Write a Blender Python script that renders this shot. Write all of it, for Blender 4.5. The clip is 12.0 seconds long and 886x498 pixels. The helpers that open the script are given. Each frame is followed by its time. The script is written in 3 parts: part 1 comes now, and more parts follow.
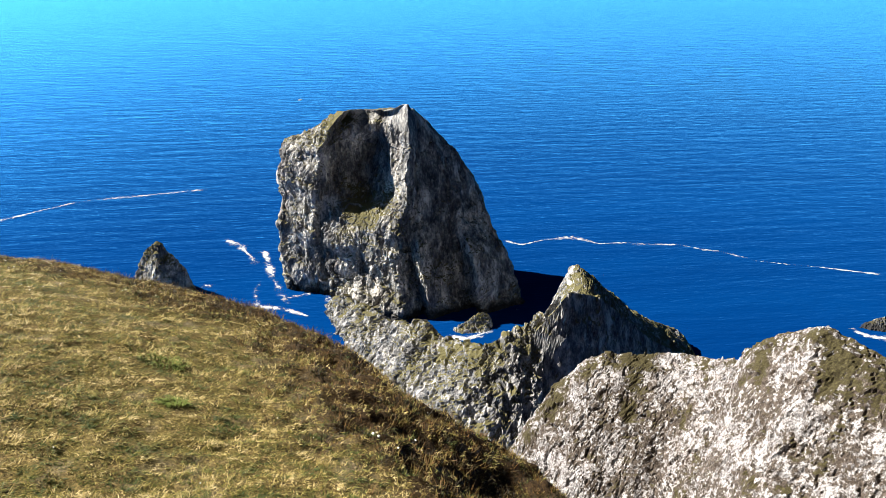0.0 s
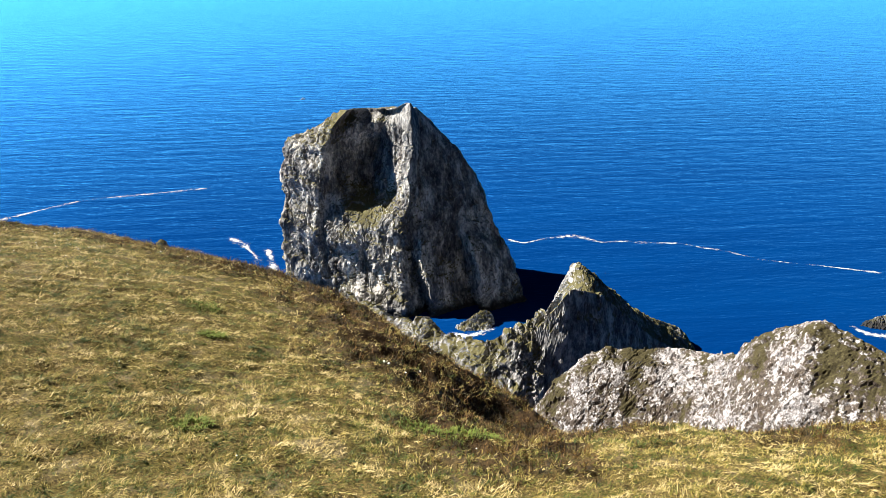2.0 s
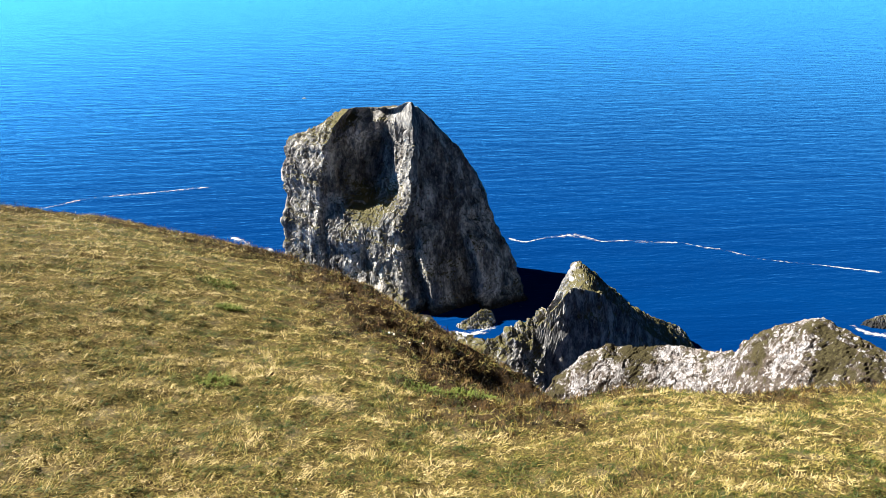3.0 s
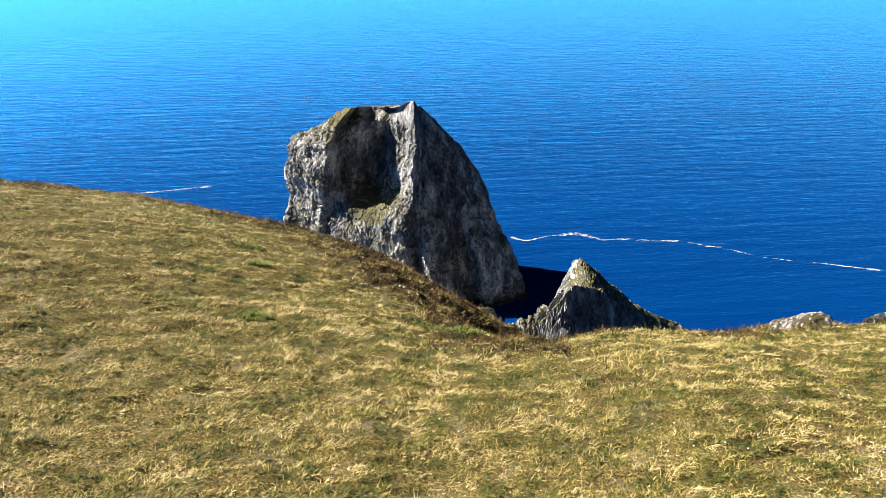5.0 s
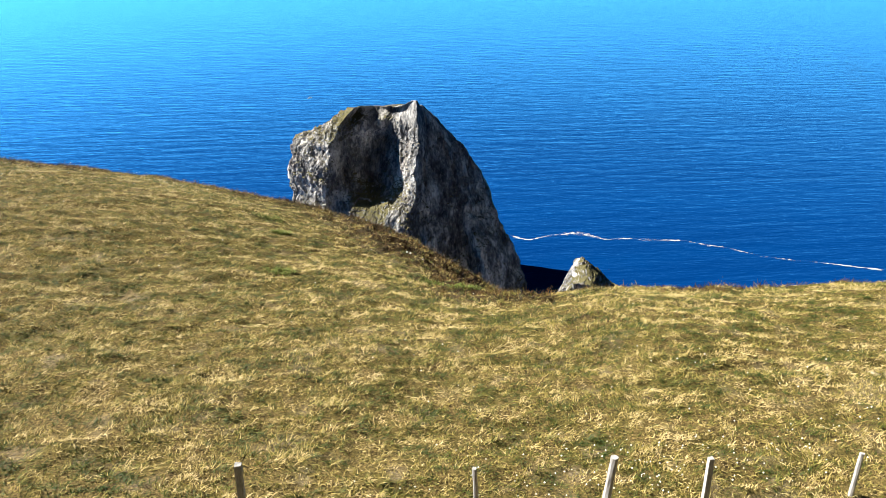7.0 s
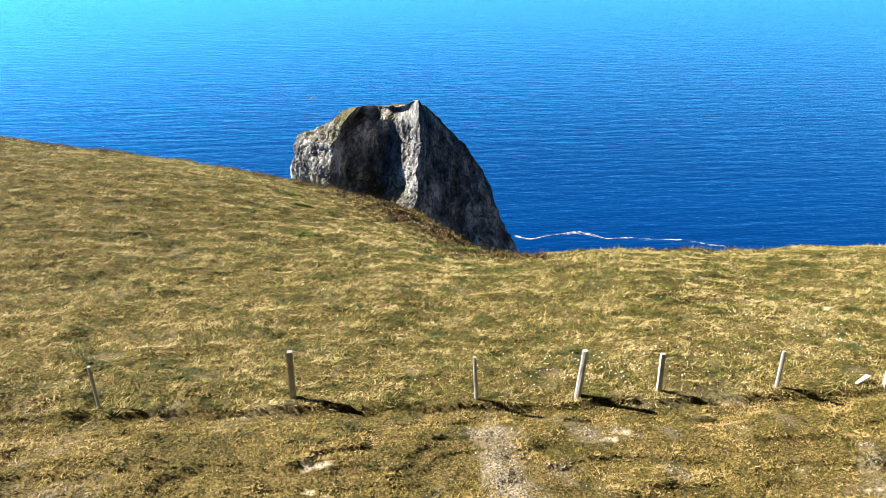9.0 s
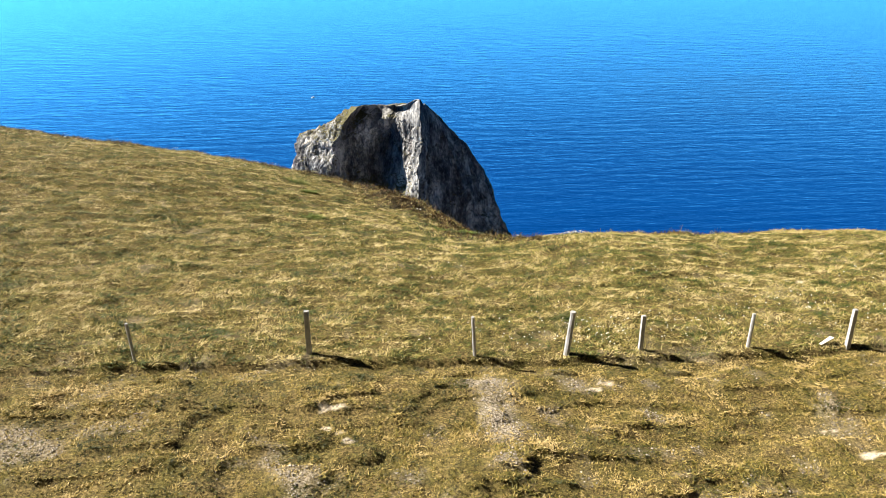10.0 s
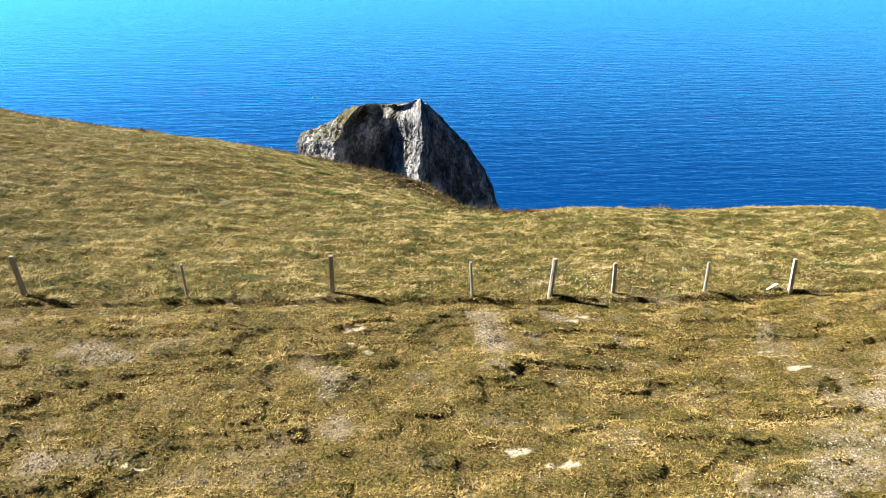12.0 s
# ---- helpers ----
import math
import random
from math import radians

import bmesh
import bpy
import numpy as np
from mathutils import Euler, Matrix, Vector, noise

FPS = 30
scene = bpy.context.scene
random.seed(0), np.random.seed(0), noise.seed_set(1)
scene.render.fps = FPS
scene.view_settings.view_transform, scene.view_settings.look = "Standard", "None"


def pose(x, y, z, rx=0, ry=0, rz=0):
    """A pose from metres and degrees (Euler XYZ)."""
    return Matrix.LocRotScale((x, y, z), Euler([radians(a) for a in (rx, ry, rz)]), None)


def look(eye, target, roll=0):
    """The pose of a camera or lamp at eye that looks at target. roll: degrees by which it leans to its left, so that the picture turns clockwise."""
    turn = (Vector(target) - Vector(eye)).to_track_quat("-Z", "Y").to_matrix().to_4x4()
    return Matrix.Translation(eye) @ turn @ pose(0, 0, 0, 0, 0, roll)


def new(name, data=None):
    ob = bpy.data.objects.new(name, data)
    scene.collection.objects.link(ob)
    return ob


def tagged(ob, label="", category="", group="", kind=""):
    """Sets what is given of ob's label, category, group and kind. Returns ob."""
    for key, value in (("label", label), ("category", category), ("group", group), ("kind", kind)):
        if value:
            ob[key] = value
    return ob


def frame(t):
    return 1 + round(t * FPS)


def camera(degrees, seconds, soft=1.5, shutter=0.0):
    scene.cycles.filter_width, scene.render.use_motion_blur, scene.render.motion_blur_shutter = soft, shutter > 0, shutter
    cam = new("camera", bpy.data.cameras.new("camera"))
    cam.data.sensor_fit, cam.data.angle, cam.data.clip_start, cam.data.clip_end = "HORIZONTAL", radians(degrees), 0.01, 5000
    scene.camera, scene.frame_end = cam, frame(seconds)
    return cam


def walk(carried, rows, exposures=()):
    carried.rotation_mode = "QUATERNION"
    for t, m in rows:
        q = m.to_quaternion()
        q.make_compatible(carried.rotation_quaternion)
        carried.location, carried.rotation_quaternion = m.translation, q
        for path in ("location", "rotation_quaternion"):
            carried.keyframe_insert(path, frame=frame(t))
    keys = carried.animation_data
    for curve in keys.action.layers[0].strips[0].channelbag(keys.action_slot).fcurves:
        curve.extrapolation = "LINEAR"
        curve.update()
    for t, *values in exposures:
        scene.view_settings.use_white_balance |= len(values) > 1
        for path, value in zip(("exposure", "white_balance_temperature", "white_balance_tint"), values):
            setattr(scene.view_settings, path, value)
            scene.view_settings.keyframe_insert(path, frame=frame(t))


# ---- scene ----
cam = camera(60.3, 12.0, soft=0.4)
# seconds, eye, target, roll
PATH = [
    (0, (-0.23, 2.31, 9.84), (11.57, 94.15, -27.92), 0.04),
    (0.5, (-0.34, 1.34, 9.85), (11.38, 93.19, -27.93), 0.03),
    (1, (-0.44, 0.39, 9.86), (11.18, 92.25, -27.93), 0.02),
    (1.5, (-0.55, -0.54, 9.86), (11.01, 91.32, -27.91), 0.01),
    (2, (-0.67, -1.47, 9.82), (10.81, 90.39, -27.98), 0.01),
    (2.5, (-0.80, -2.40, 9.81), (10.61, 89.46, -28.03), 0.03),
    (3, (-0.92, -3.32, 9.81), (10.43, 88.54, -28.04), 0.07),
    (5, (-1.47, -7.14, 9.84), (9.62, 84.74, -28.02), -0.03),
    (5.5, (-1.58, -8.11, 9.88), (9.44, 83.79, -27.99), -0.03),
    (6, (-1.66, -9.05, 9.95), (9.25, 82.86, -27.91), -0.04),
    (6.5, (-1.79, -10.00, 9.97), (9.03, 81.92, -27.88), -0.03),
    (7, (-1.93, -10.92, 9.99), (8.84, 81.01, -27.85), -0.02),
    (9, (-2.50, -14.84, 10.02), (8.04, 77.15, -27.75), -0.08),
    (9.5, (-2.62, -15.84, 10.02), (7.83, 76.16, -27.76), -0.06),
    (10, (-2.74, -16.82, 10.04), (7.67, 75.17, -27.77), -0.07),
    (10.5, (-2.87, -17.78, 10.09), (7.51, 74.22, -27.70), -0.03),
    (11, (-2.99, -18.74, 10.12), (7.36, 73.27, -27.66), 0.00),
    (11.5, (-3.12, -19.69, 10.15), (7.21, 72.30, -27.66), 0.04),
    (12, (-3.23, -20.63, 10.18), (7.10, 71.38, -27.61), 0.05),
]
walk(cam, [(t, look(eye, target, roll)) for t, eye, target, roll in PATH])
SEA = -307.8          # height of the sea below the foot of the fence
SUN_AZ = 289.0        # degrees clockwise from +y: the sun stands over the sea, to the side
SUN_EL = 41.0

# ---------------------------------------------------------------- world and sun
world = bpy.data.worlds.new("world")
scene.world = world
world.use_nodes = True
wn = world.node_tree
sky = wn.nodes.new("ShaderNodeTexSky")
sky.sky_type = "NISHITA"
sky.sun_disc = False
sky.sun_elevation = radians(SUN_EL)
sky.sun_rotation = radians(SUN_AZ)
sky.altitude = 300
sky.air_density = 1.0
sky.dust_density = 0.1
sky.ozone_density = 1.0
wn.nodes["Background"].inputs["Strength"].default_value = 0.007
deep = wn.nodes.new("ShaderNodeMix")     # a clear, deep blue northern sky
deep.data_type, deep.blend_type = "RGBA", "MULTIPLY"
deep.inputs[0].default_value = 1.0
deep.inputs[7].default_value = (0.25, 0.52, 1.0, 1)
wn.links.new(sky.outputs[0], deep.inputs[6])
wn.links.new(deep.outputs[2], wn.nodes["Background"].inputs[0])

sun_dir = Vector((math.sin(radians(SUN_AZ)) * math.cos(radians(SUN_EL)),
                  math.cos(radians(SUN_AZ)) * math.cos(radians(SUN_EL)), math.sin(radians(SUN_EL))))
sun = new("sun", bpy.data.lights.new("sun", "SUN"))
sun.data.energy = 6.8
sun.data.angle = radians(0.53)
sun.data.color = (1.0, 0.95, 0.87)
sun.matrix_world = look(sun_dir * 400, (0, 0, 0))
scene.view_settings.exposure = 1.02


# ---------------------------------------------------------------- noise
def hashed(i, j, k, seed):
    h = (i.astype(np.uint32) * np.uint32(374761393) + j.astype(np.uint32) * np.uint32(668265263)
         + k.astype(np.uint32) * np.uint32(2147483647) + np.uint32(seed * 974711 + 12345))
    h = (h ^ (h >> np.uint32(13))) * np.uint32(1274126177)
    h = (h ^ (h >> np.uint32(16))) * np.uint32(2246822519)
    h = h ^ (h >> np.uint32(15))
    return (h & np.uint32(0xFFFFFF)).astype(np.float64) / 16777215.0


def vnoise(p, seed=0):
    """Smooth noise from 0 to 1 at the points p (n, 3)."""
    q = np.floor(p)
    f = p - q
    f = f * f * f * (f * (f * 6 - 15) + 10)
    q = q.astype(np.int64)
    out = 0.0
    for a in (0, 1):
        for b in (0, 1):
            for c in (0, 1):
                w = (f[:, 0] if a else 1 - f[:, 0]) * (f[:, 1] if b else 1 - f[:, 1]) * (f[:, 2] if c else 1 - f[:, 2])
                out = out + w * hashed(q[:, 0] + a, q[:, 1] + b, q[:, 2] + c, seed)
    return out


def fbm(p, octaves=4, seed=0, gain=0.5):
    out, amp, total = 0.0, 1.0, 0.0
    for o in range(octaves):
        out = out + amp * (vnoise(p * 2.03 ** o + 17.3 * o, seed + o) * 2 - 1)
        total += amp
        amp *= gain
    return out / total


def ridged(p, octaves=4, seed=0, gain=0.55):
    out, amp, total = 0.0, 1.0, 0.0
    for o in range(octaves):
        out = out + amp * (1 - 2 * np.abs(vnoise(p * 2.07 ** o + 9.1 * o, seed + o) * 2 - 1))
        total += amp
        amp *= gain
    return out / total


def facets(p, seed=0):
    """Split rock: every cell is a tilted plane of its own."""
    q = np.floor(p).astype(np.int64)
    best = np.full(len(p), 9.0)
    value = np.zeros(len(p))
    for a in (-1, 0, 1):
        for b in (-1, 0, 1):
            for c in (-1, 0, 1):
                i, j, k = q[:, 0] + a, q[:, 1] + b, q[:, 2] + c
                r = [hashed(i, j, k, seed + n) for n in range(3)]
                o = [p[:, 0] - i - r[0], p[:, 1] - j - r[1], p[:, 2] - k - r[2]]
                d = o[0] ** 2 + o[1] ** 2 + o[2] ** 2
                near = d < best
                tilt = sum((2 * hashed(i, j, k, seed + 4 + n) - 1) * o[n] for n in range(3))
                value = np.where(near, 0.8 * (r[0] - 0.5) + 1.5 * tilt, value)
                best = np.where(near, d, best)
    return value


def smooth(a, b, x):
    t = np.clip((x - a) / (b - a), 0, 1)
    return t * t * (3 - 2 * t)


# ---------------------------------------------------------------- meshes
def raw_mesh(name, verts, faces, sizes, material, soft=False):
    """A mesh from flat arrays: corners, the corners of all faces in one row, and how many each face has."""
    me = bpy.data.meshes.new(name)
    me.vertices.add(len(verts))
    me.vertices.foreach_set("co", np.asarray(verts, np.float32).ravel())
    me.loops.add(len(faces))
    me.loops.foreach_set("vertex_index", np.asarray(faces, np.int32))
    sizes = np.asarray(sizes, np.int32)
    me.polygons.add(len(sizes))
    me.polygons.foreach_set("loop_start", np.concatenate([[0], np.cumsum(sizes)[:-1]]).astype(np.int32))
    me.polygons.foreach_set("use_smooth", np.full(len(sizes), soft, bool))
    me.materials.append(material)
    me.update(calc_edges=True)
    return me


def grid_mesh(name, pts, material, soft=False, wrap=False):
    """A sheet of quads through pts (rows, columns, 3); wrap closes each row to a ring."""
    n, m = pts.shape[:2]
    idx = np.arange(n * m).reshape(n, m)
    right = np.roll(idx, -1, 1) if wrap else idx[:, 1:]
    left = idx if wrap else idx[:, :-1]
    quads = np.stack([left[:-1], right[:-1], right[1:], left[1:]], -1).reshape(-1, 4)
    return raw_mesh(name, pts.reshape(-1, 3), quads.ravel(), np.full(len(quads), 4), material, soft)


def sheet_normals(pts, wrap=False):
    if wrap:
        du = np.roll(pts, -1, 1) - np.roll(pts, 1, 1)
    else:
        du = np.gradient(pts, axis=1)
    dv = np.gradient(pts, axis=0)
    n = np.cross(du, dv)
    return n / np.maximum(np.linalg.norm(n, axis=-1, keepdims=True), 1e-9)


def part(name, bm, material, parent=None, label="", soft=False):
    me = bpy.data.meshes.new(name)
    bm.to_mesh(me)
    bm.free()
    me.materials.append(material)
    if soft:
        me.polygons.foreach_set("use_smooth", np.full(len(me.polygons), True, bool))
    ob = new(name, me)
    ob.parent = parent
    if label:
        tagged(ob, label)
    return ob


# ---------------------------------------------------------------- materials
class Nodes:
    """Short hand for a node material."""

    def __init__(self, name):
        self.m = bpy.data.materials.new(name)
        self.m.use_nodes = True
        self.t = self.m.node_tree
        self.p = self.t.nodes["Principled BSDF"]
        self.geo = self.t.nodes.new("ShaderNodeNewGeometry")
        self.tc = self.t.nodes.new("ShaderNodeTexCoord")

    def link(self, a, b):
        self.t.links.new(a, b)

    def scaled(self, scale, source=None):
        n = self.t.nodes.new("ShaderNodeMapping")
        self.link(source or self.tc.outputs["Object"], n.inputs["Vector"])
        n.inputs["Scale"].default_value = scale
        return n.outputs[0]

    def noise(self, scale, detail=4.0, rough=0.55, vector=None, kind="FBM"):
        n = self.t.nodes.new("ShaderNodeTexNoise")
        n.noise_type = kind
        n.inputs["Scale"].default_value = scale
        n.inputs["Detail"].default_value = detail
        n.inputs["Roughness"].default_value = rough
        self.link(vector or self.tc.outputs["Object"], n.inputs["Vector"])
        return n.outputs["Fac"]

    def ramp(self, value, *stops):
        n = self.t.nodes.new("ShaderNodeValToRGB")
        e = n.color_ramp.elements
        while len(e) < len(stops):
            e.new(0.5)
        for el, (at, col) in zip(e, stops):
            el.position = at
            el.color = (*col, 1) if isinstance(col, tuple) else (col, col, col, 1)
        self.link(value, n.inputs[0])
        return n.outputs[0]

    def mix(self, fac, a, b, mode="MIX"):
        n = self.t.nodes.new("ShaderNodeMix")
        n.data_type = "RGBA"
        n.blend_type = mode
        for value, k in ((fac, 0), (a, 6), (b, 7)):
            socket = n.inputs[k]
            if isinstance(value, (int, float)):
                socket.default_value = (value, value, value, 1) if k else value
            elif isinstance(value, tuple):
                socket.default_value = (*value, 1)
            else:
                self.link(value, socket)
        return n.outputs[2]

    def math(self, op, a, b=0.0):
        n = self.t.nodes.new("ShaderNodeMath")
        n.operation = op
        n.use_clamp = False
        for value, socket in ((a, n.inputs[0]), (b, n.inputs[1])):
            if isinstance(value, (int, float)):
                socket.default_value = value
            else:
                self.link(value, socket)
        return n.outputs[0]

    def axis(self, vector, k):
        n = self.t.nodes.new("ShaderNodeSeparateXYZ")
        self.link(vector, n.inputs[0])
        return n.outputs[k]

    def attribute(self, name):
        n = self.t.nodes.new("ShaderNodeAttribute")
        n.attribute_name = name
        return n.outputs["Fac"]

    def bump(self, height, strength, distance, after=None):
        n = self.t.nodes.new("ShaderNodeBump")
        n.inputs["Strength"].default_value = strength
        n.inputs["Distance"].default_value = distance
        self.link(height, n.inputs["Height"])
        if after is not None:
            self.link(after, n.inputs["Normal"])
        return n.outputs[0]

    def done(self, color=None, rough=0.8, normal=None, spec=0.3):
        if color is not None:
            if isinstance(color, tuple):
                self.p.inputs["Base Color"].default_value = (*color, 1)
            else:
                self.link(color, self.p.inputs["Base Color"])
        if isinstance(rough, (int, float)):
            self.p.inputs["Roughness"].default_value = rough
        else:
            self.link(rough, self.p.inputs["Roughness"])
        self.p.inputs["Specular IOR Level"].default_value = spec
        if normal is not None:
            self.link(normal, self.p.inputs["Normal"])
        return self.m


def rock_material(name, dark, mid, pale, grass, size, hold, patch_size, speckle, warm=0.35, wet=None, grit=0.5, lie=1.0):
    """Weathered cliff rock: streaks, lichen and damp, with turf where it can hold.
    hold: how flat the rock must be for turf, from and to; speckle: how much of it small dark clumps cover."""
    n = Nodes(name)
    tall = n.scaled((1 / size, 1 / size, 0.4 / size))
    tone = n.noise(1.0, 9, 0.68, tall)
    fine = n.noise(7.0, 8, 0.75, tall)
    base = n.ramp(tone, (0.37, dark), (0.49, mid), (0.63, pale))
    base = n.mix(n.ramp(fine, (0.43, grit), (0.51, 0.0)), base, dark)
    base = n.mix(n.ramp(fine, (0.52, 0.0), (0.61, grit * 0.8)), base, pale)
    rust = n.noise(0.8, 6, 0.65, tall)
    base = n.mix(n.ramp(rust, (0.54, 0.0), (0.70, warm)), base, (0.30, 0.19, 0.12))
    up = n.axis(n.geo.outputs["Normal"], 2)
    patch = n.noise(1 / patch_size, 11, 0.74, n.scaled((1, 1, 0.6)))
    cling = n.math("ADD", n.math("MULTIPLY", up, lie), n.math("MULTIPLY", n.math("SUBTRACT", patch, 0.5), 2.6))
    cling = n.math("ADD", cling, n.math("MULTIPLY", n.attribute("hollow"), 0.55))
    cover = n.ramp(cling, (hold[0], 0.0), (hold[1], 1.0))
    spots = n.noise(2.2 / patch_size * 4, 5, 0.7)
    clumps = n.ramp(n.math("ADD", spots, n.math("MULTIPLY", patch, 1.0)), (1.20 - speckle, 0.0), (1.25 - speckle, 0.9))
    green = n.ramp(n.noise(26 / patch_size, 7, 0.8), (0.35, grass[0]), (0.52, grass[1]), (0.68, grass[2]))
    base = n.mix(clumps, base, n.ramp(fine, (0.4, (0.022, 0.016, 0.011)), (0.6, (0.085, 0.060, 0.040))))
    base = n.mix(cover, base, green)
    if wet:
        low = n.math("ADD", n.axis(n.geo.outputs["Position"], 2), n.math("MULTIPLY", fine, 8.0))
        line = n.ramp(n.math("DIVIDE", n.math("SUBTRACT", low, SEA), 30.0), (wet[0], 1.0), (wet[1], 0.0))
        base = n.mix(line, base, (0.030, 0.029, 0.028))
    h = n.mix(0.5, fine, n.noise(26.0, 6, 0.75, tall))
    return n.done(base, 0.92, n.bump(h, 0.6, 0.022 * size), 0.2)


TURF = ((0.052, 0.048, 0.021), (0.115, 0.104, 0.045), (0.22, 0.185, 0.095))
HEATH = ((0.018, 0.014, 0.008), (0.052, 0.043, 0.019), (0.11, 0.10, 0.040))
stack_rock = rock_material("stack_rock", (0.045, 0.047, 0.052), (0.175, 0.174, 0.172), (0.64, 0.615, 0.565), TURF, 14, (0.66, 0.82), 22, 0.0, 0.14, (0.25, 0.45), 0.45)
spur_rock = rock_material("spur_rock", (0.040, 0.042, 0.047), (0.155, 0.156, 0.158), (0.56, 0.54, 0.515), TURF, 7, (0.62, 0.75), 16, 0.0, 0.14)
pale_rock = rock_material("pale_rock", (0.085, 0.076, 0.073), (0.28, 0.264, 0.26), (0.57, 0.55, 0.545), HEATH, 3, (0.37, 0.46), 13, 0.215, 0.2, None, 0.95, 0.45)


def sea_material():
    """Deep water: a dark blue body, and a ruffled skin that gleams where one looks along it."""
    n = Nodes("sea_water")
    wide = n.noise(0.004, 3, 0.5, n.scaled((0.6, 1.8, 1)))
    body = n.ramp(wide, (0.35, (0.0, 0.023, 0.118)), (0.65, (0.0, 0.030, 0.142)))
    lanes = n.noise(0.03, 5, 0.6, n.scaled((0.35, 1.7, 1)))
    swell = n.noise(0.045, 3, 0.5, n.scaled((0.7, 1.4, 1)))
    chop = n.noise(0.14, 5, 0.62, n.scaled((0.6, 1.5, 1)))
    b = n.bump(lanes, 0.45, 4.5)
    b = n.bump(swell, 0.35, 2.0, b)
    b = n.bump(chop, 0.35, 1.4, b)
    m = n.done(body, 1.0, b, 0.0)
    skin = n.t.nodes.new("ShaderNodeBsdfGlossy")
    skin.inputs["Color"].default_value = (0.07, 0.43, 0.93, 1)
    skin.inputs["Roughness"].default_value = 0.8
    n.link(b, skin.inputs["Normal"])
    fresnel = n.t.nodes.new("ShaderNodeFresnel")
    fresnel.inputs["IOR"].default_value = 1.33
    n.link(b, fresnel.inputs["Normal"])
    mix = n.t.nodes.new("ShaderNodeMixShader")
    n.link(n.math("MULTIPLY", n.math("POWER", fresnel.outputs[0], 2.2), 2.7), mix.inputs[0])
    n.link(n.p.outputs[0], mix.inputs[1])
    n.link(skin.outputs[0], mix.inputs[2])
    n.link(mix.outputs[0], n.t.nodes["Material Output"].inputs["Surface"])
    return m


sea_water = sea_material()


def foam_material():
    n = Nodes("sea_foam")
    a = n.attribute("thick")
    torn = n.noise(0.24, 8, 0.8, n.scaled((1, 1.3, 1)))
    lace = n.math("ADD", n.math("MULTIPLY", a, 0.42), n.math("SUBTRACT", n.math("MULTIPLY", torn, 2.2), 1.42))
    cover = n.ramp(lace, (0.03, 0.0), (0.30, 0.8))
    n.link(cover, n.p.inputs["Alpha"])
    return n.done((0.62, 0.66, 0.68), 0.9)


sea_foam = foam_material()


def soil_material():
    """The ground under the grass: thatch, with bare peat, sand and gravel where it is trodden."""
    n = Nodes("ground_soil")
    a = n.noise(1.3, 6, 0.65)
    b = n.noise(16, 8, 0.8)
    c = n.noise(22, 6, 0.85)
    thatch = n.ramp(b, (0.40, (0.020, 0.014, 0.006)), (0.5, (0.105, 0.076, 0.025)), (0.60, (0.27, 0.195, 0.075)))
    green = n.ramp(b, (0.40, (0.020, 0.019, 0.005)), (0.6, (0.14, 0.118, 0.026)))
    base = n.mix(n.ramp(a, (0.42, 0.0), (0.62, 0.75)), thatch, green)
    gravel = n.ramp(c, (0.43, (0.06, 0.045, 0.030)), (0.5, (0.22, 0.175, 0.11)), (0.58, (0.50, 0.43, 0.33)))
    base = n.mix(n.attribute("bare"), base, gravel)
    sand = n.ramp(b, (0.3, (0.42, 0.33, 0.22)), (0.6, (0.72, 0.60, 0.42)))
    base = n.mix(n.attribute("sand"), base, sand)
    peat = n.ramp(b, (0.4, (0.012, 0.008, 0.005)), (0.6, (0.070, 0.040, 0.018)))
    base = n.mix(n.attribute("heath"), base, peat)
    # dark rock lower down, its colour blackened to cut the light it bounces
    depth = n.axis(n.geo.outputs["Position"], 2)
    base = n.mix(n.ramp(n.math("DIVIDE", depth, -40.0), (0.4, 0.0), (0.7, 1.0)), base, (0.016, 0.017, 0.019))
    return n.done(base, 0.95, n.bump(n.mix(0.5, b, c), 0.6, 0.03), 0.15)


ground_soil = soil_material()


def blade_material(name, stops, patch, spread):
    """Grass: each blade its own tone, drifting from green to straw over the field."""
    n = Nodes(name)
    drift = n.noise(patch, 5, 0.65, n.scaled((0.7, 1.3, 1)))
    drift = n.ramp(drift, (0.38, 0.06), (0.63, 0.88))
    own = n.geo.outputs["Random Per Island"]
    tuft = n.attribute("tone")
    one = n.math("ADD", n.math("MULTIPLY", own, 0.3), n.math("MULTIPLY", tuft, 0.7))
    v = n.math("ADD", n.math("MULTIPLY", one, spread), n.math("MULTIPLY", drift, 1 - spread))
    col = n.ramp(v, *stops)
    n.p.inputs["Subsurface Weight"].default_value = 0.0
    m = n.done(col, 0.6, None, 0.25)
    # light through the thin blades
    tr = n.t.nodes.new("ShaderNodeBsdfTranslucent")
    n.link(col, tr.inputs[0])
    mix = n.t.nodes.new("ShaderNodeMixShader")
    mix.inputs[0].default_value = 0.16
    n.link(n.p.outputs[0], mix.inputs[1])
    n.link(tr.outputs[0], mix.inputs[2])
    n.link(mix.outputs[0], n.t.nodes["Material Output"].inputs["Surface"])
    return m


